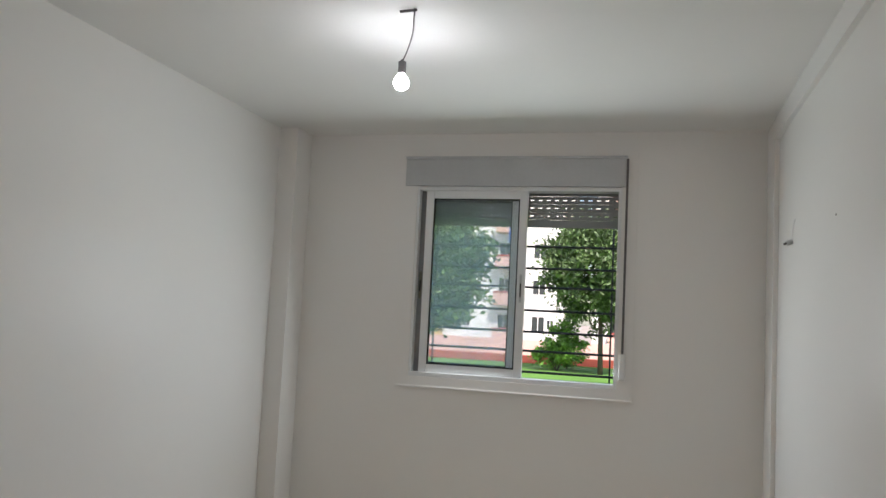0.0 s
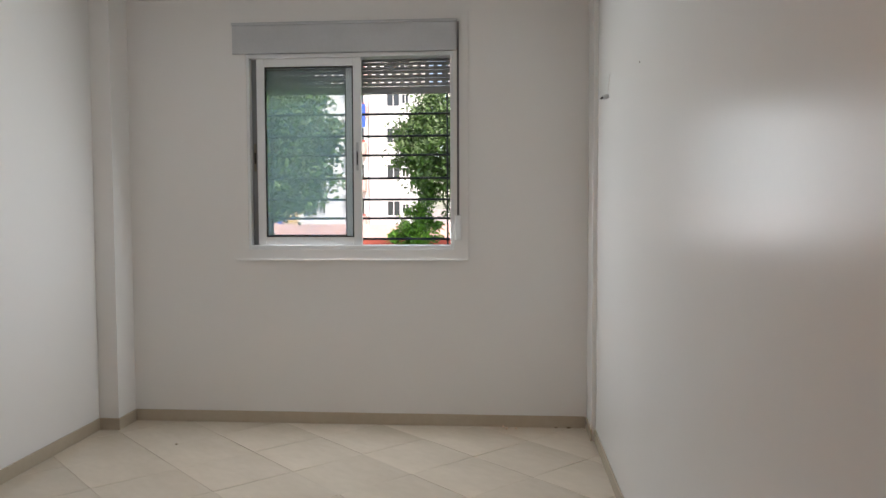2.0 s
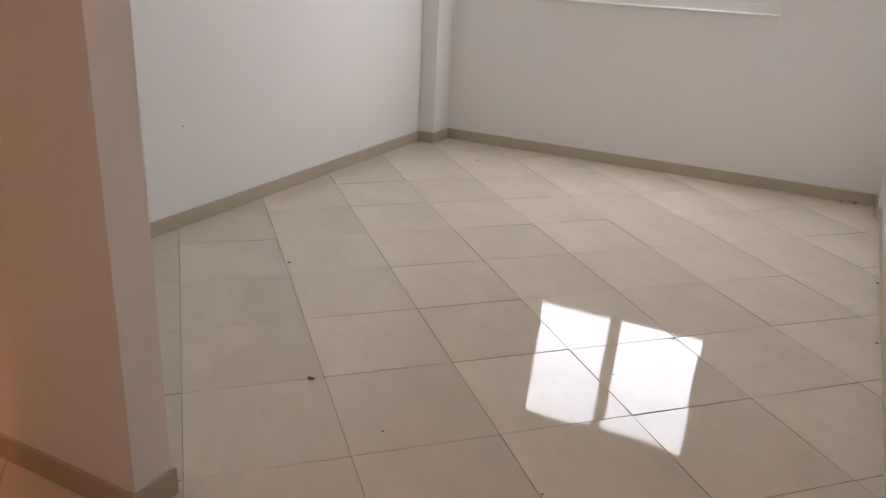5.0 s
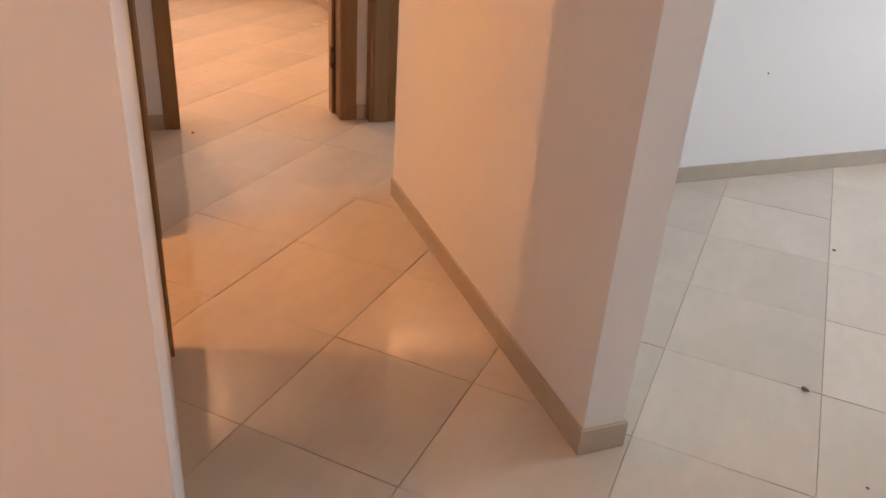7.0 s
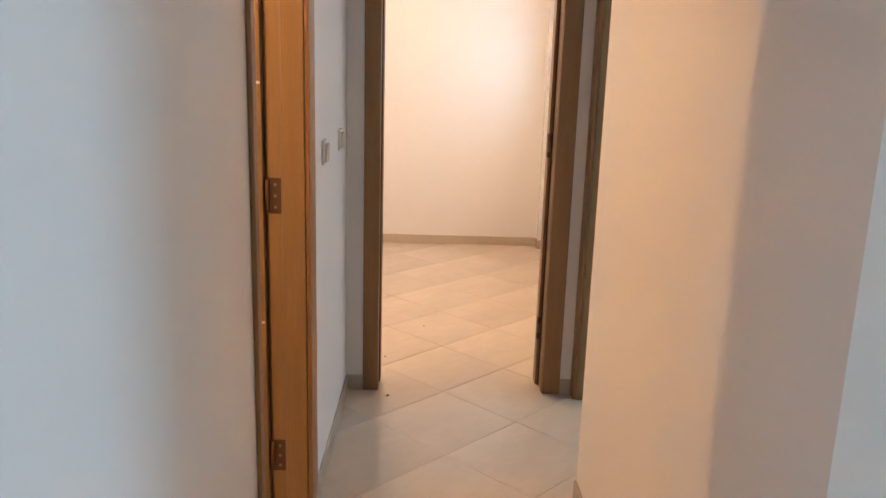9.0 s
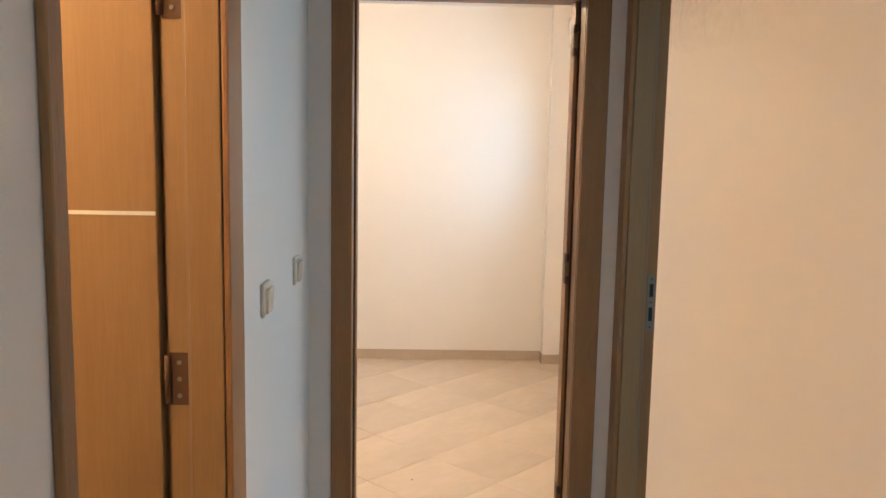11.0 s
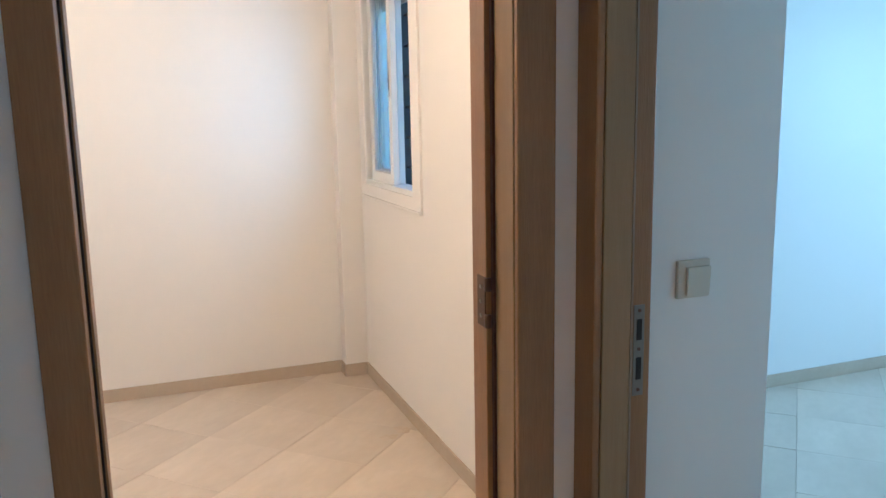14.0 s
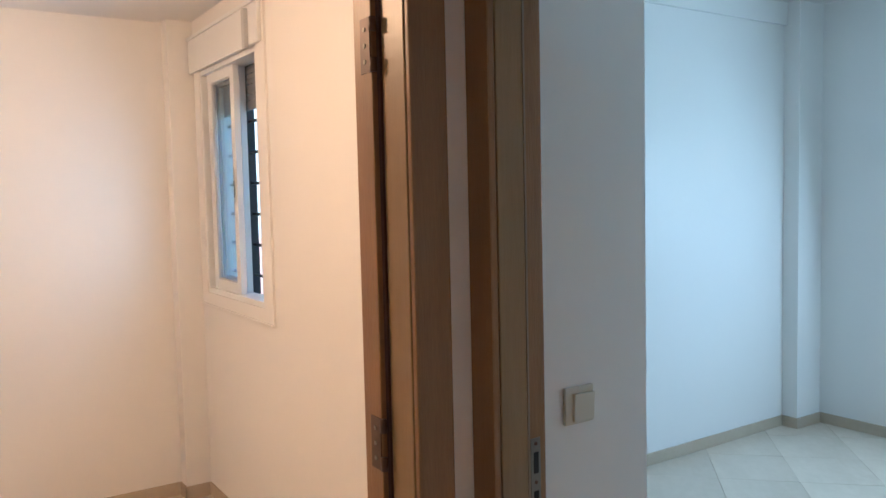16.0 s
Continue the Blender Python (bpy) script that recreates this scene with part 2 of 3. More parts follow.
wall("pillar_bedroom", (-5.844, -5.737, 0.394, 0.533, 0, H), label="white painted corner pillar in the bedroom")
wall("wall_bedroom_window", *pierced(-5.844, -4.553, 0.533, 0.72, AWIN), (-4.553, X_END - 0.165, 0.533, 0.665, 0, H))
wall("wall_bedroom_near", (X_END - 0.165, X_END, -2.45, -1.06, 0, H))
wall("wall_bedroom_side", (-6.00, -2.575, -2.57, -2.45, 0, H))
wall("wall_second_bedroom_west", (-4.67, -4.553, 0.72, 4.547, 0, H_B))
wall("pillar_second_bedroom", (-4.553, -4.437, 4.268, 4.547, 0, H_B), label="white painted corner pillar in the second bedroom")
wall("beam_second_bedroom", (-4.553, -4.528, 0.72, 4.268, 2.81, H_B), label="white painted shallow beam under the ceiling")
wall("wall_second_bedroom_window", *pierced(-4.67, -1.60, 4.547, 4.767, BWIN, H_B))
wall("wall_bathroom", (-2.575, 0.50, -2.57, -2.45, 0, H), (-0.30, -0.18, -2.45, Y_C - 0.12, 0, H), (-2.575, -2.455, -2.45, Y_C - 0.12, 0, H))

for nm, span in (("ceiling_living", (-1.60, 1.80, 0.0, 4.52, H, H + 0.30)), ("ceiling_entrance", (-2.70, 1.80, -2.82, 0.0, H, H + 0.30)),
                 ("ceiling_bedroom", (-6.00, -2.70, -2.57, 0.70, H_A, H + 0.30)), ("ceiling_second_bedroom", (-4.67, -1.60, 0.0, 4.79, H_B, H_B + 0.12))):
    structure(link(nm, boxes(span), CEILING), "plain white painted ceiling", "ceiling")

# ---- floor tiles ----
floor = structure(link("floor", boxes((-6.0, 1.8, -2.82, 0.70, -0.16, -0.0028), (-4.65, 1.8, 0.70, 4.79, -0.16, -0.0028)), GROUT),
                  "beige polished floor tiles laid diagonally", "floor")
TILE_SIDE = 0.4505
TILE_ORIGIN = Vector((-1.291, -0.471))

# ---- skirting ----
def skirting(name, *spans):
    ob = link(name, boxes(*spans, bevel=0.0025), SKIRT)
    return structure(ob, "beige polished tile skirting along the wall foot", "skirting")


SK, ST = 0.075, 0.010
skirting("baseboard_living_left", (X_L, X_L + ST, 0.125, 4.06 - ST, 0, SK), (X_L, -1.34 + ST, 4.06 - ST, 4.06, 0, SK), (-1.34, -1.34 + ST, 4.06, Y_W - ST, 0, SK))
skirting("baseboard_living_window", (-1.34, 1.625, Y_W - ST, Y_W, 0, SK))
skirting("baseboard_living_right", (1.625, 1.635, 4.0, Y_W - ST, 0, SK), (X_R - ST, X_R, -2.70, 4.0, 0, SK))
skirting("baseboard_corridor_right", (-1.616, 0.0, -ST, 0, 0, SK), (0.0, ST, -ST, 0.115 + ST, 0, SK + 0.003), (X_L, 0.0, 0.115, 0.115 + ST, 0, SK))
skirting("baseboard_corridor_left", (X_END, -1.532, Y_C, Y_C + ST, 0, SK), (X_END, X_END + ST, Y_C + ST, -0.862, 0, SK), (X_END, X_END + ST, 0.090, 0.141, 0, SK), (X_END, X_END + ST, 0.283, 0.665, 0, SK))
skirting("baseboard_bedroom", (-5.844, -5.844 + ST, -2.45, 0.394, 0, SK), (-5.737, -5.737 + ST, 0.384, 0.533 - ST, 0, SK), (-5.844 + ST, -5.737 + ST, 0.384, 0.394, 0, SK), (-5.737, -2.75, 0.533 - ST, 0.533, 0, SK))
skirting("baseboard_second_bedroom", (-4.553, -4.553 + ST, 0.665, 4.268 - ST, 0, SK), (-4.553, -4.437 + ST, 4.268 - ST, 4.268, 0, SK), (-4.437, -4.437 + ST, 4.268, 4.547 - ST, 0, SK),
         (-4.437, -1.60, 4.547 - ST, 4.547, 0, SK), (-4.553, -2.75, 0.665, 0.665 + ST, 0, SK))


# ---- windows ----
def shutter_slat(x0, x1, y, z0, z1, holes):
    """A slightly bulged slat, with a row of light slots through it where holes is true."""
    bm = bmesh.new()
    t = 0.009
    if not holes:
        return boxes((x0, x1, y, y + t, z0 + 0.001, z1 - 0.001), bevel=0.003)
    zm = (z0 + z1) / 2
    boxes((x0, x1, y, y + t, z0 + 0.001, zm - 0.0035), (x0, x1, y, y + t, zm + 0.0035, z1 - 0.001), bm=bm)
    step, slot = 0.054, 0.026
    x, k = x0, 0
    while x < x1 - 0.001:
        boxes((x, min(x + step - slot, x1), y, y + t, zm - 0.0035, zm + 0.0035), bm=bm)
        x += step
    return bm


def grille(parent, x0, x1, y, z0, z1, heights, uprights):
    for z in heights:
        part("grille_bar", rod((x0, y, z), (x1, y, z), 0.008, 8), BAR, parent, smooth=False)
    for x in uprights:
        part("grille_upright", rod((x, y + 0.012, z0), (x, y + 0.012, z1), 0.006, 8), BAR, parent)


def window(name, win, y, depth, heights, label, slats=5, uprights=None, flat=None, trim=(0.083, 0.092, 0.074, 0.05), box_x=(0.081, 0.022), box_paint=None):
    """A sliding aluminium window under a roller shutter box; one sash slid behind the other, so that half stands open."""
    x0, x1, z0, z1 = win
    zb = z1 - 0.190                                   # underside of the shutter box
    w = structure(empty(name, ((x0 + x1) / 2, y, z0)), label, "window")
    w.location = (0, 0, 0)
    l, r, b, t = trim
    part("window_trim", boxes((x0 - l, x0, y - 0.012, y, z0 - b, z1 + t), (x1, x1 + r, y - 0.012, y, z0 - b, z1 + t), (x0, x1, y - 0.012, y, z0 - b, z0), (x0, x1, y - 0.012, y, z1, z1 + t)), PAINT, w)
    part("window_sill", boxes((x0 - l, x1 + r, y - 0.022, y - 0.012, z0 - b, z0 - b + 0.014), bevel=0.004), PAINT, w)
    part("shutter_box", boxes((x0 - box_x[0], x1 + box_x[1], y - 0.032, y - 0.013, zb, z1 - 0.012), (x0, x1, y - 0.010, y + depth - 0.03, zb + 0.01, z1 - 0.004), bevel=0.003), box_paint or BOXGREY, w, "white roller shutter box" if box_paint else "light grey roller shutter box")
    part("shutter_box_cap", boxes((x0 - box_x[0] - 0.004, x1 + box_x[1] + 0.004, y - 0.040, y - 0.013, z1 - 0.012, z1 + 0.006), bevel=0.003), box_paint or BOXGREY, w)
    f = 0.045
    part("window_frame", boxes((x0, x0 + 0.018, y - 0.008, y + 0.10, z0, zb), (x1 - 0.022, x1, y - 0.008, y + 0.10, z0, zb), (x0 + 0.018, x1 - 0.022, y - 0.008, y + 0.10, z0, z0 + 0.028),
                               (x0 + 0.018, x1 - 0.022, y - 0.008, y + 0.10, zb - 0.026, zb), bevel=0.003), ALU, w)
    part("frame_track", boxes((x0 + 0.018, x0 + 0.060, y + 0.045, y + 0.06, z0 + 0.028, zb - 0.026)), SLAT, w)
    xm = x0 + (x1 - x0) * 0.555
    for dy, sx0, sx1, nm in ((0.012, x0 + 0.060, xm, "front"), (0.062, x0 + 0.018, xm - 0.05, "back")):
        sz0, sz1 = z0 + 0.028, zb - 0.026
        s0, s1, st = y + dy, y + dy + 0.032, (0.052 if nm == "front" else 0.058)
        sash = part("sliding_sash", boxes((sx0, sx0 + st, s0, s1, sz0, sz1), (sx1 - st, sx1, s0, s1, sz0, sz1), (sx0 + st, sx1 - st, s0, s1, sz0, sz0 + st), (sx0 + st, sx1 - st, s0, s1, sz1 - st, sz1), bevel=0.003), ALU, w)
        g = 0.008
        part("glazing_seal", boxes((sx0 + st, sx0 + st + g, s0 + 0.006, s1 - 0.006, sz0 + st, sz1 - st), (sx1 - st - g, sx1 - st, s0 + 0.006, s1 - 0.006, sz0 + st, sz1 - st),
                                   (sx0 + st + g, sx1 - st - g, s0 + 0.006, s1 - 0.006, sz0 + st, sz0 + st + g), (sx0 + st + g, sx1 - st - g, s0 + 0.006, s1 - 0.006, sz1 - st - g, sz1 - st)), SEAL if depth > 0.2 else BOXGREY, sash)
        pane = part("pane", boxes((sx0 + st, sx1 - st, s0 + 0.014, s0 + 0.018, sz0 + st, sz1 - st)), GLASS, sash, "clear glass pane")
        pane.visible_shadow = False
        if nm == "front":
            zc = (sz0 + sz1) / 2 - 0.03
            for hx in (sx1 - st / 2,):
                part("sash_latch", boxes((hx - 0.008, hx + 0.008, s0 - 0.006, s0, zc - 0.09, zc + 0.09), bevel=0.003), BOXGREY, sash)
                part("latch_slot", boxes((hx - 0.004, hx + 0.004, s0 - 0.0075, s0 - 0.005, zc - 0.055, zc + 0.03)), DARK, sash)
        else:
            zc = (sz0 + sz1) / 2 - 0.03
            part("sash_latch", boxes((x0 + 0.028, x0 + 0.046, y + 0.036, y + 0.045, zc - 0.09, zc + 0.09), bevel=0.003), STEEL, sash)
            part("latch_slot", boxes((x0 + 0.033, x0 + 0.041, y + 0.034, y + 0.037, zc - 0.04, zc + 0.03)), DARK, sash)
    ys, zs = y + (0.125 if depth > 0.2 else 0.106), zb
    h = 0.052
    for k in range(slats):
        part("shutter_slat", shutter_slat(x0 + 0.01, x1 - 0.01, ys, zb - h * (k + 1) + 0.012, zb - h * k + 0.012, 0 < k < slats - 1), SLAT, w)
    part("shutter_guide", boxes((x0, x0 + 0.012, ys - 0.012, ys + 0.024, z0, zb)), ALU, w)
    part("shutter_guide", boxes((x1 - 0.012, x1, ys - 0.012, ys + 0.024, z0, zb)), ALU, w)
    grille(w, x0, x1, y + (0.19 if depth > 0.2 else 0.14), z0, zb, heights, uprights or (x0 + 0.10, x1 - 0.055))
    if flat:
        part("grille_flat_bar", boxes((flat - 0.012, flat + 0.012, y + 0.115, y + 0.165, z0, zb), bevel=0.002), BAR, w)
    return w


LIVING_BARS = (1.201, 1.338, 1.463, 1.604, 1.756, 1.882, 2.027)
w1 = window("window_1", WIN, Y_W, 0.22, LIVING_BARS, "white aluminium sliding window, half open, with iron grille and roller shutter")
part("shutter_strap", boxes((0.812, 0.826, Y_W - 0.040, Y_W - 0.036, 1.36, 2.57)), CABLE, w1, "dark shutter strap")
part("strap_winder", boxes((0.800, 0.838, Y_W - 0.040, Y_W - 0.013, 1.20, 1.36), bevel=0.006), ALU, w1)
w2 = window("window_2", AWIN, 0.533, 0.187, tuple(1.30 + 0.16 * k for k in range(6)), "white aluminium sliding window, half open, in the bedroom",
            trim=(0.09, 0.11, 0.075, 0.04), box_x=(0.12, 0.09), flat=-5.27, uprights=(-4.80,), box_paint=ALU)
part("strap_guide", boxes((-4.80, -4.765, 0.480, 0.501, 2.38, 2.56), bevel=0.004), BOXGREY, w2)
window("window_3", BWIN, 4.547, 0.22, tuple(1.2 + 0.14 * k for k in range(8)), "white aluminium sliding window in the second bedroom")


# ---- doorways ----
def plate(parent, name, x0, x1, y0, y1, z0, z1, mat, label=""):
    return part(name, boxes((x0, x1, y0, y1, z0, z1), bevel=0.0008), mat, parent, label)


d1 = structure(empty("door_1"), "brown oak door frame without its leaf at the corridor's end", "door frame")
XC, XB = X_END + 0.015, X_END - 0.172
for y0, y1 in ((-0.860, -0.787), (0.003, 0.088)):
    part("casing", boxes((X_END, XC, y0, y1, 0.002, H_DOOR + 0.09), bevel=0.004), WOOD, d1)
part("casing_head", boxes((X_END, XC, -0.787, 0.003, H_DOOR, H_DOOR + 0.09), bevel=0.004), WOOD, d1)
part("jamb", boxes((X_END - 0.087, X_END - 0.001, 0.001, 0.030, 0.002, H_DOOR), bevel=0.003), LEAF, d1)
part("jamb", boxes((XB, X_END - 0.001, -0.80, -0.790, 0.002, H_DOOR), bevel=0.002), WOOD, d1)
part("jamb_head", boxes((XB, X_END - 0.001, -0.790, 0.001, H_DOOR - 0.025, H_DOOR)), WOOD, d1)
part("door_stop", boxes((XB, X_END - 0.098, -0.016, 0.030, 0.002, H_DOOR - 0.025), bevel=0.003), WOOD, d1)
part("door_stop", boxes((XB, X_END - 0.098, -0.790, -0.782, 0.002, H_DOOR - 0.025), bevel=0.003), WOOD, d1)
part("rubber_seal", boxes((X_END - 0.098, X_END - 0.087, -0.004, 0.030, 0.002, H_DOOR - 0.025)), BROWNSEAL, d1)
part("rubber_seal", boxes((X_END - 0.098, X_END - 0.090, -0.790, -0.786, 0.002, H_DOOR - 0.025)), SEAL, d1)
for z in (0.30, 1.185, 2.00):
    hinge = plate(d1, "hinge", X_END - 0.140, X_END - 0.100, -0.0185, -0.0155, z - 0.055, z + 0.055, BRASS, "tarnished hinge plate with screws")
    for dz in (-0.040, 0.040):
        part("hinge_knuckle", rod((X_END - 0.094, -0.014, z + dz - 0.014), (X_END - 0.094, -0.014, z + dz + 0.014), 0.008, 10), BRASS, hinge, smooth=True)
    for dz in (-0.032, 0.0, 0.032):
        part("screw", rod((X_END - 0.120, -0.0205, z + dz), (X_END - 0.120, -0.0182, z + dz), 0.005, 8), STEEL, hinge)

d2 = structure(empty("door_2"), "brown oak door frame with steel strike plate, leading to the second bedroom", "door frame")
XJ, XN = -2.498, -1.690
part("casing", boxes((X_END + 0.001, XJ - 0.002, 0.142, 0.160, 0.002, H_DOOR + 0.09), bevel=0.004), WOOD, d2)
part("casing_head", boxes((XJ - 0.002, XN, 0.142, 0.160, H_DOOR, H_DOOR + 0.09), bevel=0.004), WOOD, d2)
part("jamb", boxes((X_END + 0.001, XJ, 0.161, 0.228, 0.002, H_DOOR), bevel=0.003), LEAF, d2)
part("door_rebate", boxes((X_END + 0.001, XJ - 0.008, 0.230, 0.282, 0.002, H_DOOR), bevel=0.003), WOOD, d2)
part("rubber_seal", boxes((XJ - 0.006, XJ + 0.001, 0.2275, 0.2325, 0.002, H_DOOR)), TANSEAL, d2)
part("jamb", boxes((XN, -1.662, 0.142, 0.288, 0.002, H_DOOR), bevel=0.003), LEAF, d2)
part("jamb_head", boxes((XJ, XN, 0.161, 0.288, H_DOOR - 0.02, H_DOOR)), WOOD, d2)
strike = plate(d2, "strike_plate", XJ - 0.008, XJ - 0.006, 0.240, 0.266, 0.995, 1.190, STEEL, "steel strike plate with two latch holes")
for z0, z1 in ((1.115, 1.160), (1.030, 1.078)):
    plate(strike, "latch_hole", XJ - 0.0075, XJ - 0.0052, 0.247, 0.260, z0, z1, DARK)
for z in (1.008, 1.096, 1.178):
    part("screw", rod((XJ - 0.0065, 0.253, z), (XJ - 0.0045, 0.253, z), 0.004, 8), BRASS, strike)

d3 = structure(empty("door_3"), "open orange oak bathroom door in its frame", "door")
part("casing", boxes((-1.530, -1.412, Y_C, Y_C + 0.014, 0.002, H_DOOR + 0.09), bevel=0.004), WOOD, d3)
part("casing", boxes((-0.706, -0.668, Y_C, Y_C + 0.012, 0.002, H_DOOR + 0.09), bevel=0.004), WOOD, d3)
part("casing_head", boxes((-1.412, -0.706, Y_C, Y_C + 0.013, H_DOOR, H_DOOR + 0.09), bevel=0.004), WOOD, d3)
part("jamb", boxes((-1.440, -1.410, Y_C - 0.070, Y_C - 0.002, 0.002, H_DOOR), bevel=0.003), LEAF, d3)
part("door_rebate", boxes((-1.440, -1.420, Y_C - 0.118, Y_C - 0.072, 0.002, H_DOOR), (-1.475, -1.452, Y_C - 0.16, Y_C - 0.12, 0.002, H_DOOR), bevel=0.003), LEAF, d3)
part("rubber_seal", boxes((-1.420, -1.416, Y_C - 0.076, Y_C - 0.071, 0.002, H_DOOR)), TANSEAL, d3)
part("jamb", boxes((-0.724, -0.708, Y_C - 0.12, Y_C - 0.002, 0.002, H_DOOR), bevel=0.003), WOOD, d3)
part("jamb_head", boxes((-1.410, -0.724, Y_C - 0.12, Y_C - 0.002, H_DOOR - 0.02, H_DOOR)), WOOD, d3)
for z in (0.255, 1.125, 1.90):
    hinge = plate(d3, "hinge", -1.4195, -1.4165, Y_C - 0.114, Y_C - 0.074, z - 0.055, z + 0.055, BRASS, "tarnished brass hinge")
    part("hinge_knuckle", rod((-1.414, Y_C - 0.117, z - 0.05), (-1.414, Y_C - 0.117, z + 0.05), 0.007, 10), BRASS, hinge, smooth=True)
    for dz in (-0.035, 0.0, 0.035):
        part("screw", rod((-1.4168, Y_C - 0.094, z + dz), (-1.4145, Y_C - 0.094, z + dz), 0.005, 8), STEEL, hinge)
leaf = part("door_leaf", boxes((-1.448, -1.408, -1.75, -1.070, 0.012, H_DOOR - 0.03), bevel=0.003), LEAF, d3, "orange oak door leaf with pale inlay lines")
for z in (0.72, 1.465):
    part("inlay_strip", boxes((-1.4085, -1.4065, -1.748, -1.072, z - 0.004, z + 0.004)), ALU, leaf)


# ---- switches ----
def switch(label):
    """A wall switch lying in its own XZ plane, its face towards -Y."""
    s = tagged(empty("light_switch"), label, "light switch", "corridor switches")
    part("plate", boxes((-0.043, 0.043, -0.010, 0, -0.043, 0.043), bevel=0.004), PLATE, s)
    bm = boxes((-0.022, 0.038, -0.0165, -0.0095, -0.036, 0.028), bevel=0.002)
    for vert in bm.verts:
        if vert.co.y < -0.012:
            vert.co.y -= 0.05 * (vert.co.z + 0.036)
    part("rocker", bm, ROCKER, s)
    return s


s1 = switch("cream plastic light switch on the white corridor wall")
s1.matrix_basis = pose(-1.805, Y_C, 1.222, 0, 0, 180)
s2 = copy_thing(s1, pose(-2.286, Y_C, 1.224, 0, 0, 180))
s3 = copy_thing(s1, pose(X_END, 0.436, 1.216, 0, 0, 90))
s3["label"] = "cream plastic light switch beside the second bedroom door"


# ---- hanging bulbs ----
def wire(points, r=0.003):
    cu = bpy.data.curves.new("wire", "CURVE")
    cu.dimensions, cu.bevel_depth, cu.bevel_resolution = "3D", r, 2
    sp = cu.splines.new("BEZIER")
    sp.bezier_points.add(len(points) - 1)
    for bp, p in zip(sp.bezier_points, points):
        bp.co, bp.handle_left_type, bp.handle_right_type = p, "AUTO", "AUTO"
    ob = bpy.data.objects.new("wire", cu)
    me = bpy.data.meshes.new_from_object(ob)
    bpy.data.objects.remove(ob)
    bm = bmesh.new()
    bm.from_mesh(me)
    return bm


def hanging_bulb(place, ceiling, glow, label, drop=(0.05, -0.20)):
    x, y, z = place
    b = tagged(empty("hanging_bulb", (0, 0, 0)), label, "lamp")
    top = Vector((x + drop[0], y + drop[1], ceiling))
    part("wire", wire([top, top + Vector((0.0, 0, -0.03)), Vector((x + 0.025, y - 0.01, (z + ceiling) / 2 + 0.03)), Vector((x - 0.004, y, z + 0.085))]), CABLE, b, smooth=True)
    part("ceiling_hook", rod(top + Vector((-0.06, 0, -0.012)), top + Vector((0.01, 0, -0.008)), 0.006, 8), CABLE, b)
    socket = rod((x, y, z + 0.042), (x, y, z + 0.092), 0.017, 14)
    rod((x, y, z + 0.09), (x, y, z + 0.102), 0.012, 14, bm=socket, r2=0.006)
    part("socket", socket, CABLE, b, smooth=False)
    bm = bmesh.new()
    bmesh.ops.create_uvsphere(bm, u_segments=20, v_segments=14, radius=0.034, matrix=Matrix.Translation(place))
    for vert in bm.verts:
        up = vert.co.z - z
        if up > 0.01:
            k = 1 - 0.5 * min(1.0, (up - 0.01) / 0.03)
            vert.co.x, vert.co.y, vert.co.z = x + (vert.co.x - x) * k, y + (vert.co.y - y) * k, z + up * 1.3
    g = part("bulb", bm, glow, b, "lit bulb", smooth=True)
    g.visible_shadow = False
    return b


hanging_bulb(LIVING_BULB, H, GLOW_COOL, "lit white bulb hanging on bare wires from the ceiling", (0.12, -0.24))
hanging_bulb(BEDROOM_BULB, H_A, GLOW_WARM, "lit warm bulb hanging on bare wires")
hanging_bulb(ENTRANCE_BULB, H, GLOW_WARM, "lit warm bulb hanging on bare wires")
hanging_bulb(BATH_BULB, H, GLOW_WARM, "lit warm bulb hanging on bare wires")

# ---- small things ----
stub = tagged(empty("cable_stub"), "short grey cable stub sticking out of the white wall", "cable")
part("sleeve", rod((X_R - 0.002, 3.545, 1.998), (X_R - 0.030, 3.540, 1.988), 0.013, 12), BOXGREY, stub)
part("cable_end", rod((X_R - 0.028, 3.540, 1.989), (X_R - 0.042, 3.537, 1.982), 0.006, 8), CABLE, stub)
part("bent_wire", wire([(X_R - 0.003, 3.54, 2.015), (X_R - 0.006, 3.51, 2.05), (X_R - 0.002, 3.47, 2.10)], 0.0018), PAINT, stub)
# X_R: a screw hole; X_L: a wall smudge, drawn as the same dark rod
for x, y, z in ((X_R, 2.576, 2.0), (X_L, 1.688, 0.496)):
    ob = tagged(link("screw_hole", rod((x - 0.003, y, z), (x + 0.003, y, z), 0.0045, 10), STEEL), "small dark screw hole or smudge on the white wall", "hole", "holes in the wall")
rng = random.Random(4)
CHIP = material("dark_dirt_chip", (0.20, 0.14, 0.085), 0.8, mottle=0.4)
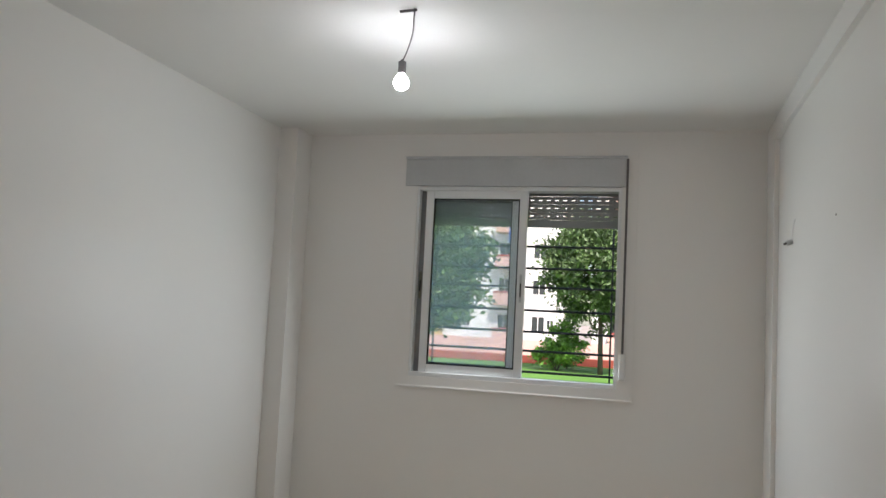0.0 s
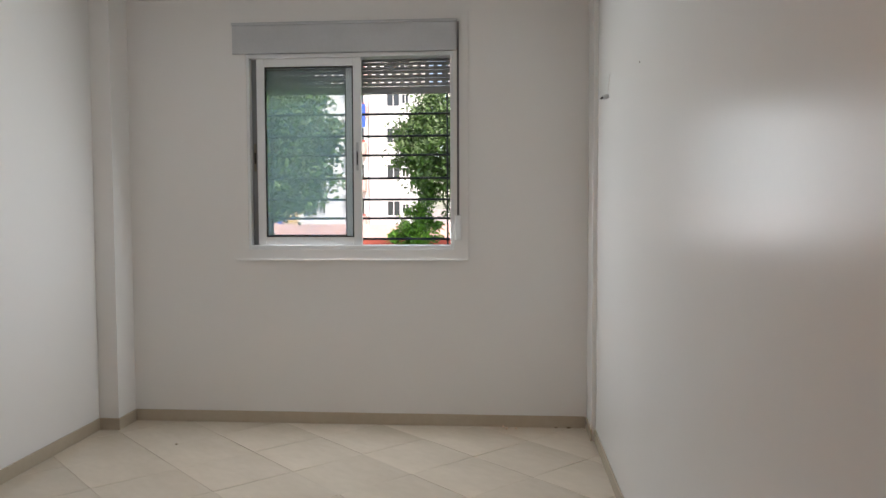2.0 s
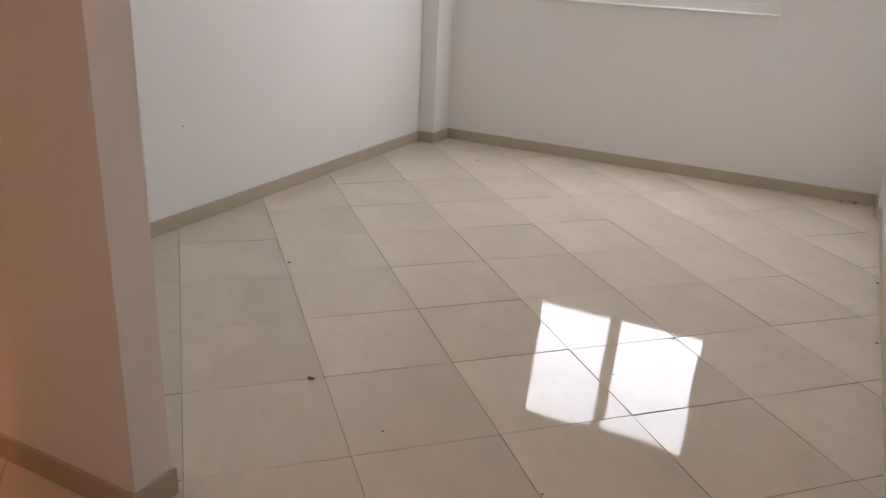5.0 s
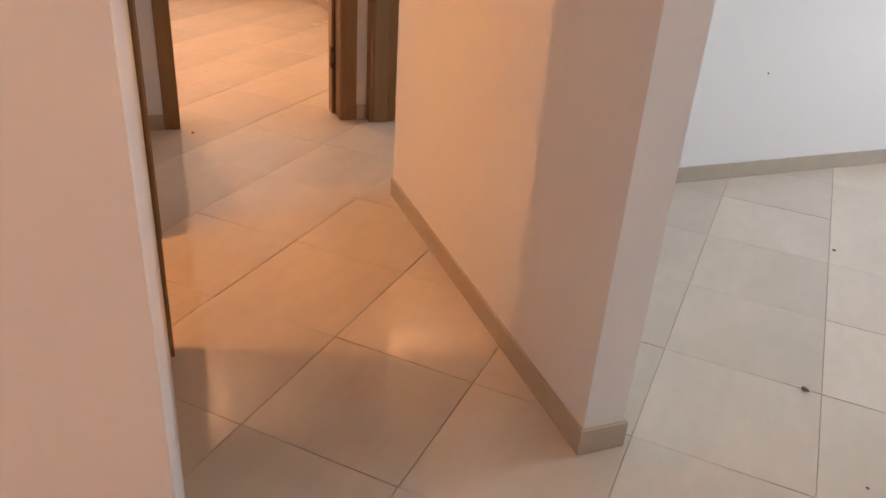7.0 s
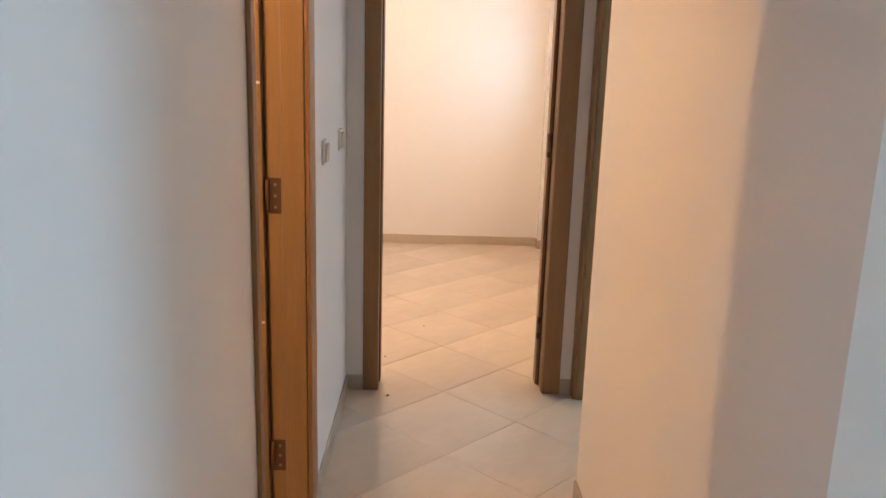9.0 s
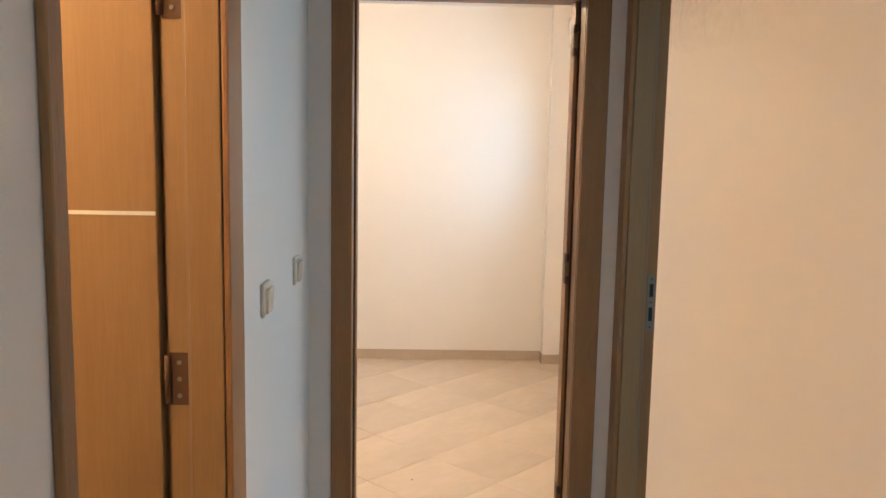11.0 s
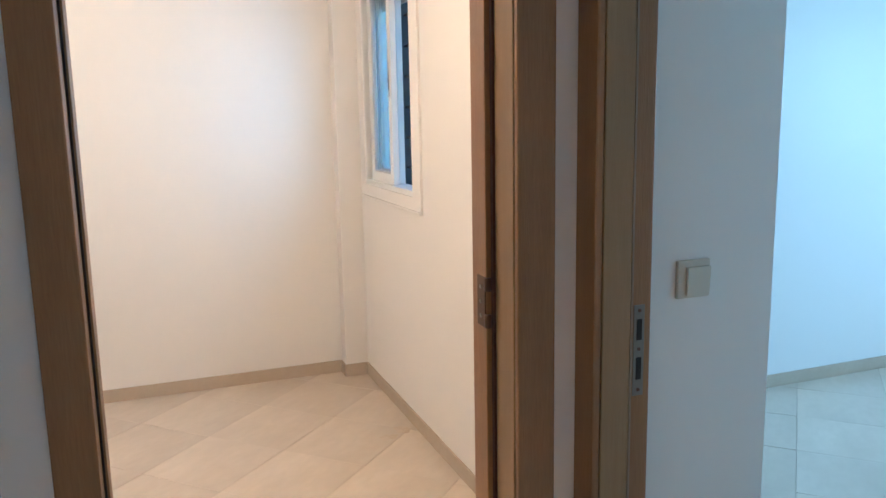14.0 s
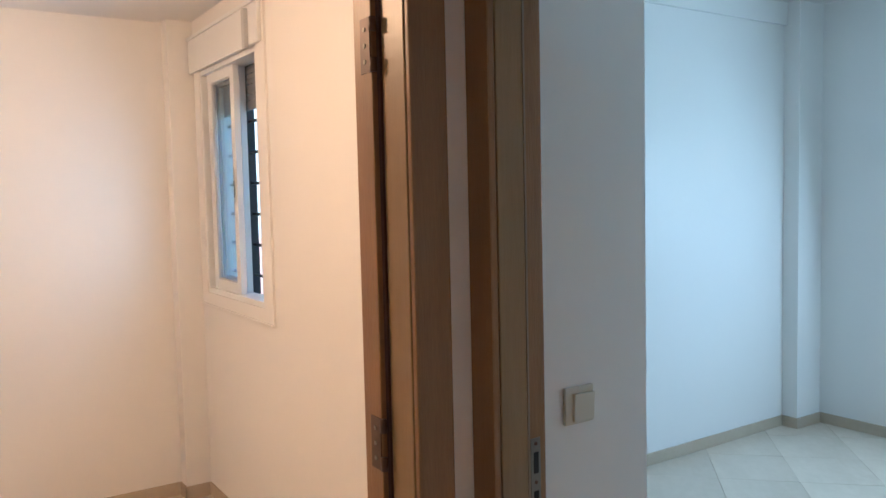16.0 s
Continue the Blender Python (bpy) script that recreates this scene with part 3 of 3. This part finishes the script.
for x, y, s in ((-0.045, 0.769, 0.011), (0.116, -0.244, 0.007), (-2.50, -0.735, 0.010), (-0.844, 3.777, 0.008), (-0.735, 1.546, 0.008), (0.142, -0.453, 0.004), (-3.537, -0.576, 0.006), (-3.012, -0.777, 0.007),
                (0.315, 0.635, 0.004), (0.83, 0.606, 0.004), (0.815, 1.346, 0.003), (0.093, 1.838, 0.003), (1.640, 2.85, 0.008), (1.634, 2.14, 0.007), (1.52, 4.27, 0.012), (1.44, 4.275, 0.009)):
    bm = bmesh.new()
    bmesh.ops.create_icosphere(bm, subdivisions=1, radius=s)
    for vert in bm.verts:
        vert.co = Vector((vert.co.x * rng.uniform(0.8, 1.5), vert.co.y * rng.uniform(0.6, 1.1), vert.co.z * 0.45)) * rng.uniform(0.8, 1.15)
    low = min(vert.co.z for vert in bm.verts)
    ob = link("debris_chip", bm, CHIP)
    ob.location = (x, y, -low)
    tagged(ob, "small dark chip of dirt on the tiled floor", "debris", "chips on the floor")

DUST = material("brown_floor_dust", (0.44, 0.35, 0.24), 0.8, mottle=0.7, scale=14, grain=0.5, grain_scale=70, second=(0.56, 0.47, 0.36))
for k, (x, y, w, d) in enumerate(((-4.80, 0.45, 0.05, 0.035), (-4.74, 0.36, 0.035, 0.05))):
    bm = bmesh.new()
    rim = []
    for i in range(28):
        a = i / 28 * math.tau
        r0 = 1 + 0.45 * noise.noise((math.cos(a) * 1.7 + k * 5, math.sin(a) * 1.7, 0.5))
        rim.append(bm.verts.new((math.cos(a) * w * r0, math.sin(a) * d * r0, 0.0)))
    top = bm.verts.new((0, 0, 0.0022))
    for i in range(28):
        bm.faces.new((rim[i], rim[(i + 1) % 28], top))
    ob = link("dust_heap", bm, DUST, smooth=True)
    ob.location = (x, y, 0.0015)
    tagged(ob, "thin brown dust patch on the tiled bedroom floor", "dust", "dust on the floor")
CRUMB = material("pale_orange_plaster_crumb", (0.75, 0.55, 0.38), 0.5, mottle=0.4, scale=30)
for x, y, r0 in ((1.105, 4.262, 0.009), (1.125, 4.225, 0.010), (1.185, 4.235, 0.007)):
    bm = bmesh.new()
    bmesh.ops.create_icosphere(bm, subdivisions=1, radius=r0)
    for vert in bm.verts:
        vert.co = vert.co * rng.uniform(0.7, 1.2)
    low = min(vert.co.z for vert in bm.verts)
    ob = link("plaster_crumb", bm, CRUMB)
    ob.location = (x, y, -low)
    tagged(ob, "pale orange plaster crumb beside the skirting", "debris", "crumbs by the skirting")

# ---- coarse plaster high on the corridor wall ----
def plaster_patch():
    """A lumpy plaster skin, its lower edge ragged, over the upper part of the wall."""
    bm = bmesh.new()
    nx, nz = 220, 130
    x0, x1, z0, z1 = -1.612, -0.30, 1.80, H - 0.004
    rows = []
    for j in range(nz + 1):
        row = []
        for i in range(nx + 1):
            x = x0 + (x1 - x0) * i / nx
            foot = z0 - 0.06 * (x - x0)
            z = foot + (z1 - foot) * j / nz
            n = 0.6 * noise.noise((x * 14, z * 14, 0.3)) + 0.8 * noise.noise((x * 48, z * 48, 1.7)) + 0.35 * noise.noise((x * 95, z * 95, 4.1))
            if j == 0:
                z += 0.03 * noise.noise((x * 7, 2.1, 0))
            edge = min(1.0, j / 10, i / 4, (nx - i) / 40)
            row.append(bm.verts.new((x, 0.002 - edge * (0.008 + 0.0045 * n), z)))
        rows.append(row)
    for j in range(nz):
        for i in range(nx):
            bm.faces.new((rows[j][i], rows[j][i + 1], rows[j + 1][i + 1], rows[j + 1][i]))
    return bm


part("rough_plaster", plaster_patch(), PAINT, corridor_wall, "lumpy glossy painted plaster", smooth=True)

# ---- outside ----
GROUND_Z = -0.80
GRASS = material("mown_green_lawn", (0.12, 0.27, 0.035), 0.9, mottle=0.7, scale=0.5, grain=0.6, grain_scale=18, second=(0.08, 0.19, 0.022))
ROADM = material("pale_pinkish_pavement", (0.42, 0.35, 0.29), 0.85, mottle=0.4, scale=0.4, grain=0.3, grain_scale=6)
REDM = material("brick_red_paint", (0.45, 0.09, 0.06), 0.7, mottle=0.4, scale=1.0, grain=0.3, grain_scale=12)
RENDERW = material("white_render_facade", (0.78, 0.76, 0.73), 0.8, mottle=0.25, scale=0.3, grain=0.15, grain_scale=4, second=(0.62, 0.58, 0.54))
PINKM = material("salmon_pink_facade_paint", (0.72, 0.45, 0.38), 0.8, mottle=0.3, scale=0.4, grain=0.2, grain_scale=5)
OCHRE = material("ochre_facade_paint", (0.70, 0.48, 0.20), 0.8, mottle=0.3, scale=0.4, grain=0.2, grain_scale=5)
DARKGLASS = material("dark_facade_window_glass", (0.04, 0.045, 0.05), 0.1, mottle=0.3, scale=1.0)
BLUECLOTH = material("blue_hung_cloth", (0.05, 0.12, 0.45), 0.9, mottle=0.4, scale=2)
BARK = material("grey_brown_bark", (0.12, 0.09, 0.065), 0.9, mottle=0.6, scale=4, grain=0.5, grain_scale=30, bump=0.5, bump_scale=25, stretch=(1, 1, 0.3))


def leaf_material(name, a, b):
    m = material(name, a, 0.5, mottle=0.8, scale=1.3, grain=0.5, grain_scale=6, second=b)
    nt = m.node_tree
    p = nt.nodes["Principled BSDF"]
    info = nt.nodes.new("ShaderNodeNewGeometry")
    hs = nt.nodes.new("ShaderNodeHueSaturation")
    mr = nt.nodes.new("ShaderNodeMapRange")
    mr.inputs[3].default_value, mr.inputs[4].default_value = 0.55, 1.5
    nt.links.new(info.outputs["Random Per Island"], mr.inputs[0])
    nt.links.new(mr.outputs[0], hs.inputs["Value"])
    src = p.inputs["Base Color"].links[0].from_socket
    nt.links.new(src, hs.inputs["Color"])
    nt.links.new(hs.outputs[0], p.inputs["Base Color"])
    p.inputs["Subsurface Weight"].default_value = 0.0
    return m


LEAVES = leaf_material("dark_glossy_green_leaves", (0.12, 0.18, 0.055), (0.05, 0.09, 0.03))
LIGHTLEAVES = leaf_material("bright_green_shrub_leaves", (0.17, 0.33, 0.04), (0.10, 0.22, 0.03))

structure(link("ground", boxes((-600, 600, -600, 43.5, GROUND_Z - 0.5, GROUND_Z)), GRASS), "green mown lawn outside the windows", "lawn")
structure(link("neighbour_wall", boxes((-13.0, -12.8, 0.72, 22.0, GROUND_Z, 5.2), bevel=0.03), RENDERW), "pale rendered wall of the neighbouring house", "wall")
structure(link("neighbour_plinth", boxes((-12.8, -12.77, 0.72, 22.0, GROUND_Z, 1.1), bevel=0.005), PINKM), "salmon painted plinth of the neighbouring house", "wall")
structure(link("foundation", boxes((-6.0, 1.8, -2.82, 0.72, GROUND_Z, -0.161), (-4.67, 1.8, 0.72, 4.767, GROUND_Z, -0.161)), RENDERW), "rendered foundation wall under the flat", "wall")
structure(link("patio", boxes((-12.76, -4.68, 0.73, 4.795, GROUND_Z, GROUND_Z + 0.02)), ROADM), "pale pinkish paving outside the bedroom window", "paving")
structure(link("road", boxes((-600, 600, 43.5, 900, GROUND_Z - 0.5, GROUND_Z - 0.10)), ROADM), "pale pinkish paved street beyond the lawn", "road")
structure(link("garden_wall", boxes((-80, 80, 43.1, 43.45, GROUND_Z, GROUND_Z + 0.42), bevel=0.03), REDM), "low brick-red garden wall along the lawn", "wall")
structure(link("street_wall", boxes((-80, 80, 55.0, 55.3, GROUND_Z - 0.1, GROUND_Z + 1.0), bevel=0.03), PINKM), "salmon painted boundary wall along the street", "wall")


def leaf_crown(seed, centre, radii, clumps, leaves, size, hollow=0.55):
    """Many small bent leaves gathered in clumps, with gaps between them."""
    r = np.random.RandomState(seed)
    verts, faces = [], []
    for c in range(clumps):
        d = r.normal(size=3)
        d /= np.linalg.norm(d)
        k = hollow + (1 - hollow) * r.rand() ** 0.7
        base = np.array(centre) + d * np.array(radii) * k * (0.88 + 0.3 * r.rand())
        spread = 0.115 * (radii[0] + radii[2]) / 2 * (0.7 + 0.8 * r.rand())
        for _ in range(leaves):
            p = base + r.normal(size=3) * spread * np.array((1, 1, 0.75))
            a = r.normal(size=3)
            a /= np.linalg.norm(a)
            b = np.cross(a, r.normal(size=3))
            b /= np.linalg.norm(b)
            n = np.cross(a, b)
            s = size * (0.6 + 0.8 * r.rand())
            i = len(verts)
            verts += [tuple(p - a * s), tuple(p + b * s * 0.45 + n * s * 0.12), tuple(p + a * s), tuple(p - b * s * 0.45 + n * s * 0.12)]
            faces += [(i, i + 1, i + 2), (i, i + 2, i + 3)]
    me = bpy.data.meshes.new("crown")
    me.from_pydata(verts, [], faces)
    bm = bmesh.new()
    bm.from_mesh(me)
    bpy.data.meshes.remove(me)
    return bm


def tree(seed, x, y, height, radii, lean=0.0, label=""):
    t = tagged(empty("tree"), label, "tree", "trees on the lawn")
    r = random.Random(seed)
    cz = GROUND_Z + height - radii[2] * 0.95
    fork = GROUND_Z + height * 0.33
    bm = rod((x, y, GROUND_Z - 0.1), (x + lean * 0.5, y, fork), 0.13, 12, r2=0.10)
    rod((x + lean * 0.5, y, fork - 0.02), (x + lean, y, cz + radii[2] * 0.3), 0.10, 10, bm=bm, r2=0.03)
    part("trunk", bm, BARK, t, smooth=True)
    for k in range(9):
        a = k * 2.4 + r.random()
        z0 = fork + (cz - fork) * r.random() * 0.8
        end = (x + lean + math.cos(a) * radii[0] * 0.7, y + math.sin(a) * radii[1] * 0.7, cz + r.uniform(-0.4, 0.6) * radii[2])
        part("limb", rod((x + lean * 0.7, y, z0), end, 0.05, 8, r2=0.012), BARK, t)
    crown = part("crown", leaf_crown(seed, (x + lean, y, cz), radii, 190, 110, 0.125), LEAVES, t)
    return t


def bush(seed, x, y, radii, label):
    b = tagged(empty("bush"), label, "bush", "bushes on the lawn")
    for k in range(7):
        a = k * 0.9
        part("stem", rod((x, y, GROUND_Z - 0.05), (x + math.cos(a) * radii[0] * 0.5, y + math.sin(a) * radii[1] * 0.5, GROUND_Z + radii[2] * 1.2), 0.02, 6, r2=0.008), BARK, b)
    part("foliage", leaf_crown(seed, (x, y, GROUND_Z + radii[2] * 0.9), radii, 45, 50, 0.11, 0.2), LIGHTLEAVES, b)
    return b


# ---- apartment building ----
def facade_window(parent, x, y, z, w, h):
    win = part("window", boxes((x - w / 2 - 0.06, x + w / 2 + 0.06, y - 0.06, y + 0.02, z - 0.06, z), (x - w / 2 - 0.06, x + w / 2 + 0.06, y - 0.06, y + 0.02, z + h, z + h + 0.06),
                               (x - w / 2 - 0.06, x - w / 2, y - 0.06, y + 0.02, z, z + h), (x + w / 2, x + w / 2 + 0.06, y - 0.06, y + 0.02, z, z + h), (x - 0.03, x + 0.03, y - 0.05, y + 0.02, z, z + h)), RENDERW, parent)
    part("pane", boxes((x - w / 2, x + w / 2, y - 0.02, y + 0.015, z, z + h)), DARKGLASS, win)


def building(x0, x1, y, floors, seed, label):
    b = tagged(empty("apartment_building"), label, "building", "apartment buildings")
    gz = GROUND_Z - 0.12
    top = gz + 0.6 + 3.0 * floors + 0.8
    part("wall", boxes((x0, x1, y, y + 11, gz, top)), RENDERW, b)
    part("roof", boxes((x0 - 0.2, x1 + 0.2, y - 0.2, y + 11.2, top, top + 0.3), bevel=0.05), REDM, b)
    part("plinth", boxes((x0 - 0.03, x1 + 0.03, y - 0.08, y - 0.002, gz, gz + 0.7)), REDM, b)
    n = int((x1 - x0) // 6)
    for k in range(n):
        bx = x0 + (k + 0.5) * (x1 - x0) / n
        part("stair_tower", boxes((bx - 0.45, bx + 0.45, y - 0.35, y - 0.003, gz, top - 0.2), bevel=0.03), RENDERW if k % 2 else OCHRE, b)
        for f in range(floors):
            z = gz + 0.7 + 3.0 * f
            bal = part("balcony", boxes((bx - 2.1, bx - 0.7, y - 1.1, y - 0.003, z - 0.05, z + 0.10), (bx - 2.1, bx - 0.7, y - 1.1, y - 1.0, z + 0.1, z + 0.95), (bx - 2.1, bx - 2.0, y - 1.0, y - 0.003, z + 0.1, z + 0.95),
                                       (bx - 0.8, bx - 0.7, y - 1.0, y - 0.003, z + 0.1, z + 0.95), bevel=0.02), PINKM, b)
            part("balcony_rail", boxes((bx - 2.14, bx - 0.66, y - 1.14, y - 0.96, z + 0.95, z + 1.08), bevel=0.02), REDM, bal)
            if (k + f + seed) % 4 == 1:
                part("hung_cloth", boxes((bx - 1.0, bx - 0.62, y - 1.17, y - 1.145, z - 0.9, z + 1.0), bevel=0.01), BLUECLOTH, b)
            facade_window(b, bx - 1.4, y, z + 0.15, 0.9, 2.0)
            facade_window(b, bx + 1.5, y, z + 0.95, 1.0, 1.15)
            facade_window(b, bx + 2.5, y, z + 1.15, 0.5, 0.7)
    return b


tree(11, -1.25, 37.0, 7.4, (2.6, 2.3, 2.6), -0.1, "leafy green tree with a round crown on the lawn")
tree(23, -7.0, 26.0, 6.8, (2.0, 1.8, 2.5), 0.15, "broad leafy tree standing before the white building")
bush(5, -3.4, 38.0, (1.2, 1.0, 0.8), "bright green shrub on the lawn")
bush(6, -3.1, 40.0, (1.0, 0.9, 1.5), "tall bright green shrub on the lawn")
building(-34, -6.0, 64.0, 5, 3, "white apartment building with salmon balconies and red trims")
building(-4.0, 24.0, 70.0, 5, 4, "white apartment building with red roof edge, further back")

# ---- floor tiles, piece by piece ----
def tile_mesh():
    s = TILE_SIDE / 2 - 0.0009
    bm = boxes((-s, s, -s, s, -0.012, 0))
    top = [e for e in bm.edges if all(v.co.z > -0.001 for v in e.verts)]
    bmesh.ops.bevel(bm, geom=top, offset=0.0009, segments=1, affect="EDGES")
    me = bpy.data.meshes.new("tile")
    bm.to_mesh(me)
    bm.free()
    me.materials.append(TILE)
    return me


TILE_MESH = tile_mesh()
tilt = random.Random(8)
ROOMS = ((-1.50, 1.70, -0.2, 4.32), (0.60, 1.70, -2.72, 0.0), (-2.6, 0.7, -0.96, 0.2), (-5.87, -2.6, -1.9, 0.57), (-4.55, -1.58, 0.2, 4.6), (-1.9, -0.3, -2.3, -0.9))
u, v = Vector((1, 1)).normalized() * TILE_SIDE, Vector((1, -1)).normalized() * TILE_SIDE
turn = Matrix.Rotation(radians(45), 4, "Z")
def cut_tile(m, planes):
    """The mesh of a tile cut along the building's edges."""
    bm = bmesh.new()
    bm.from_mesh(TILE_MESH)
    bm.transform(m)
    for point, normal in planes:
        bmesh.ops.bisect_plane(bm, geom=bm.verts[:] + bm.edges[:] + bm.faces[:], plane_co=point, plane_no=normal, clear_outer=True)
    if not bm.verts:
        bm.free()
        return None
    bm.transform(m.inverted())
    me = bpy.data.meshes.new("tile")
    bm.to_mesh(me)
    bm.free()
    me.materials.append(TILE)
    return me


for i in range(-14, 18):
    for j in range(-18, 14):
        c = TILE_ORIGIN + u * (i + 0.5) + v * (j + 0.5)
        if not any(x0 - 0.30 < c.x < x1 + 0.30 and y0 - 0.30 < c.y < y1 + 0.30 for x0, x1, y0, y1 in ROOMS):
            continue
        m = Matrix.Translation((c.x, c.y, 0)) @ Matrix.Rotation(max(-0.005, min(0.005, tilt.gauss(0, 0.0028))), 4, "X") @ Matrix.Rotation(max(-0.005, min(0.005, tilt.gauss(0, 0.0028))), 4, "Y") @ turn
        planes = []
        for lim, ax, sign in ((1.72, 0, 1), (-5.90, 0, -1), (-2.74, 1, -1), (4.40 if c.x > -1.6 else 4.65, 1, 1)):
            if sign * (c[ax] - lim) > -0.33:
                planes.append((Vector((lim, 0, 0) if ax == 0 else (0, lim, 0)), Vector((sign, 0, 0) if ax == 0 else (0, sign, 0))))
        if c.x < -4.3 and c.y > 0.62:
            planes.append((Vector((-4.60, 0, 0)), Vector((-1, 0, 0))))
        elif c.x < -4.5 and c.y > 0.28:
            planes.append((Vector((0, 0.60, 0)), Vector((0, 1, 0))))
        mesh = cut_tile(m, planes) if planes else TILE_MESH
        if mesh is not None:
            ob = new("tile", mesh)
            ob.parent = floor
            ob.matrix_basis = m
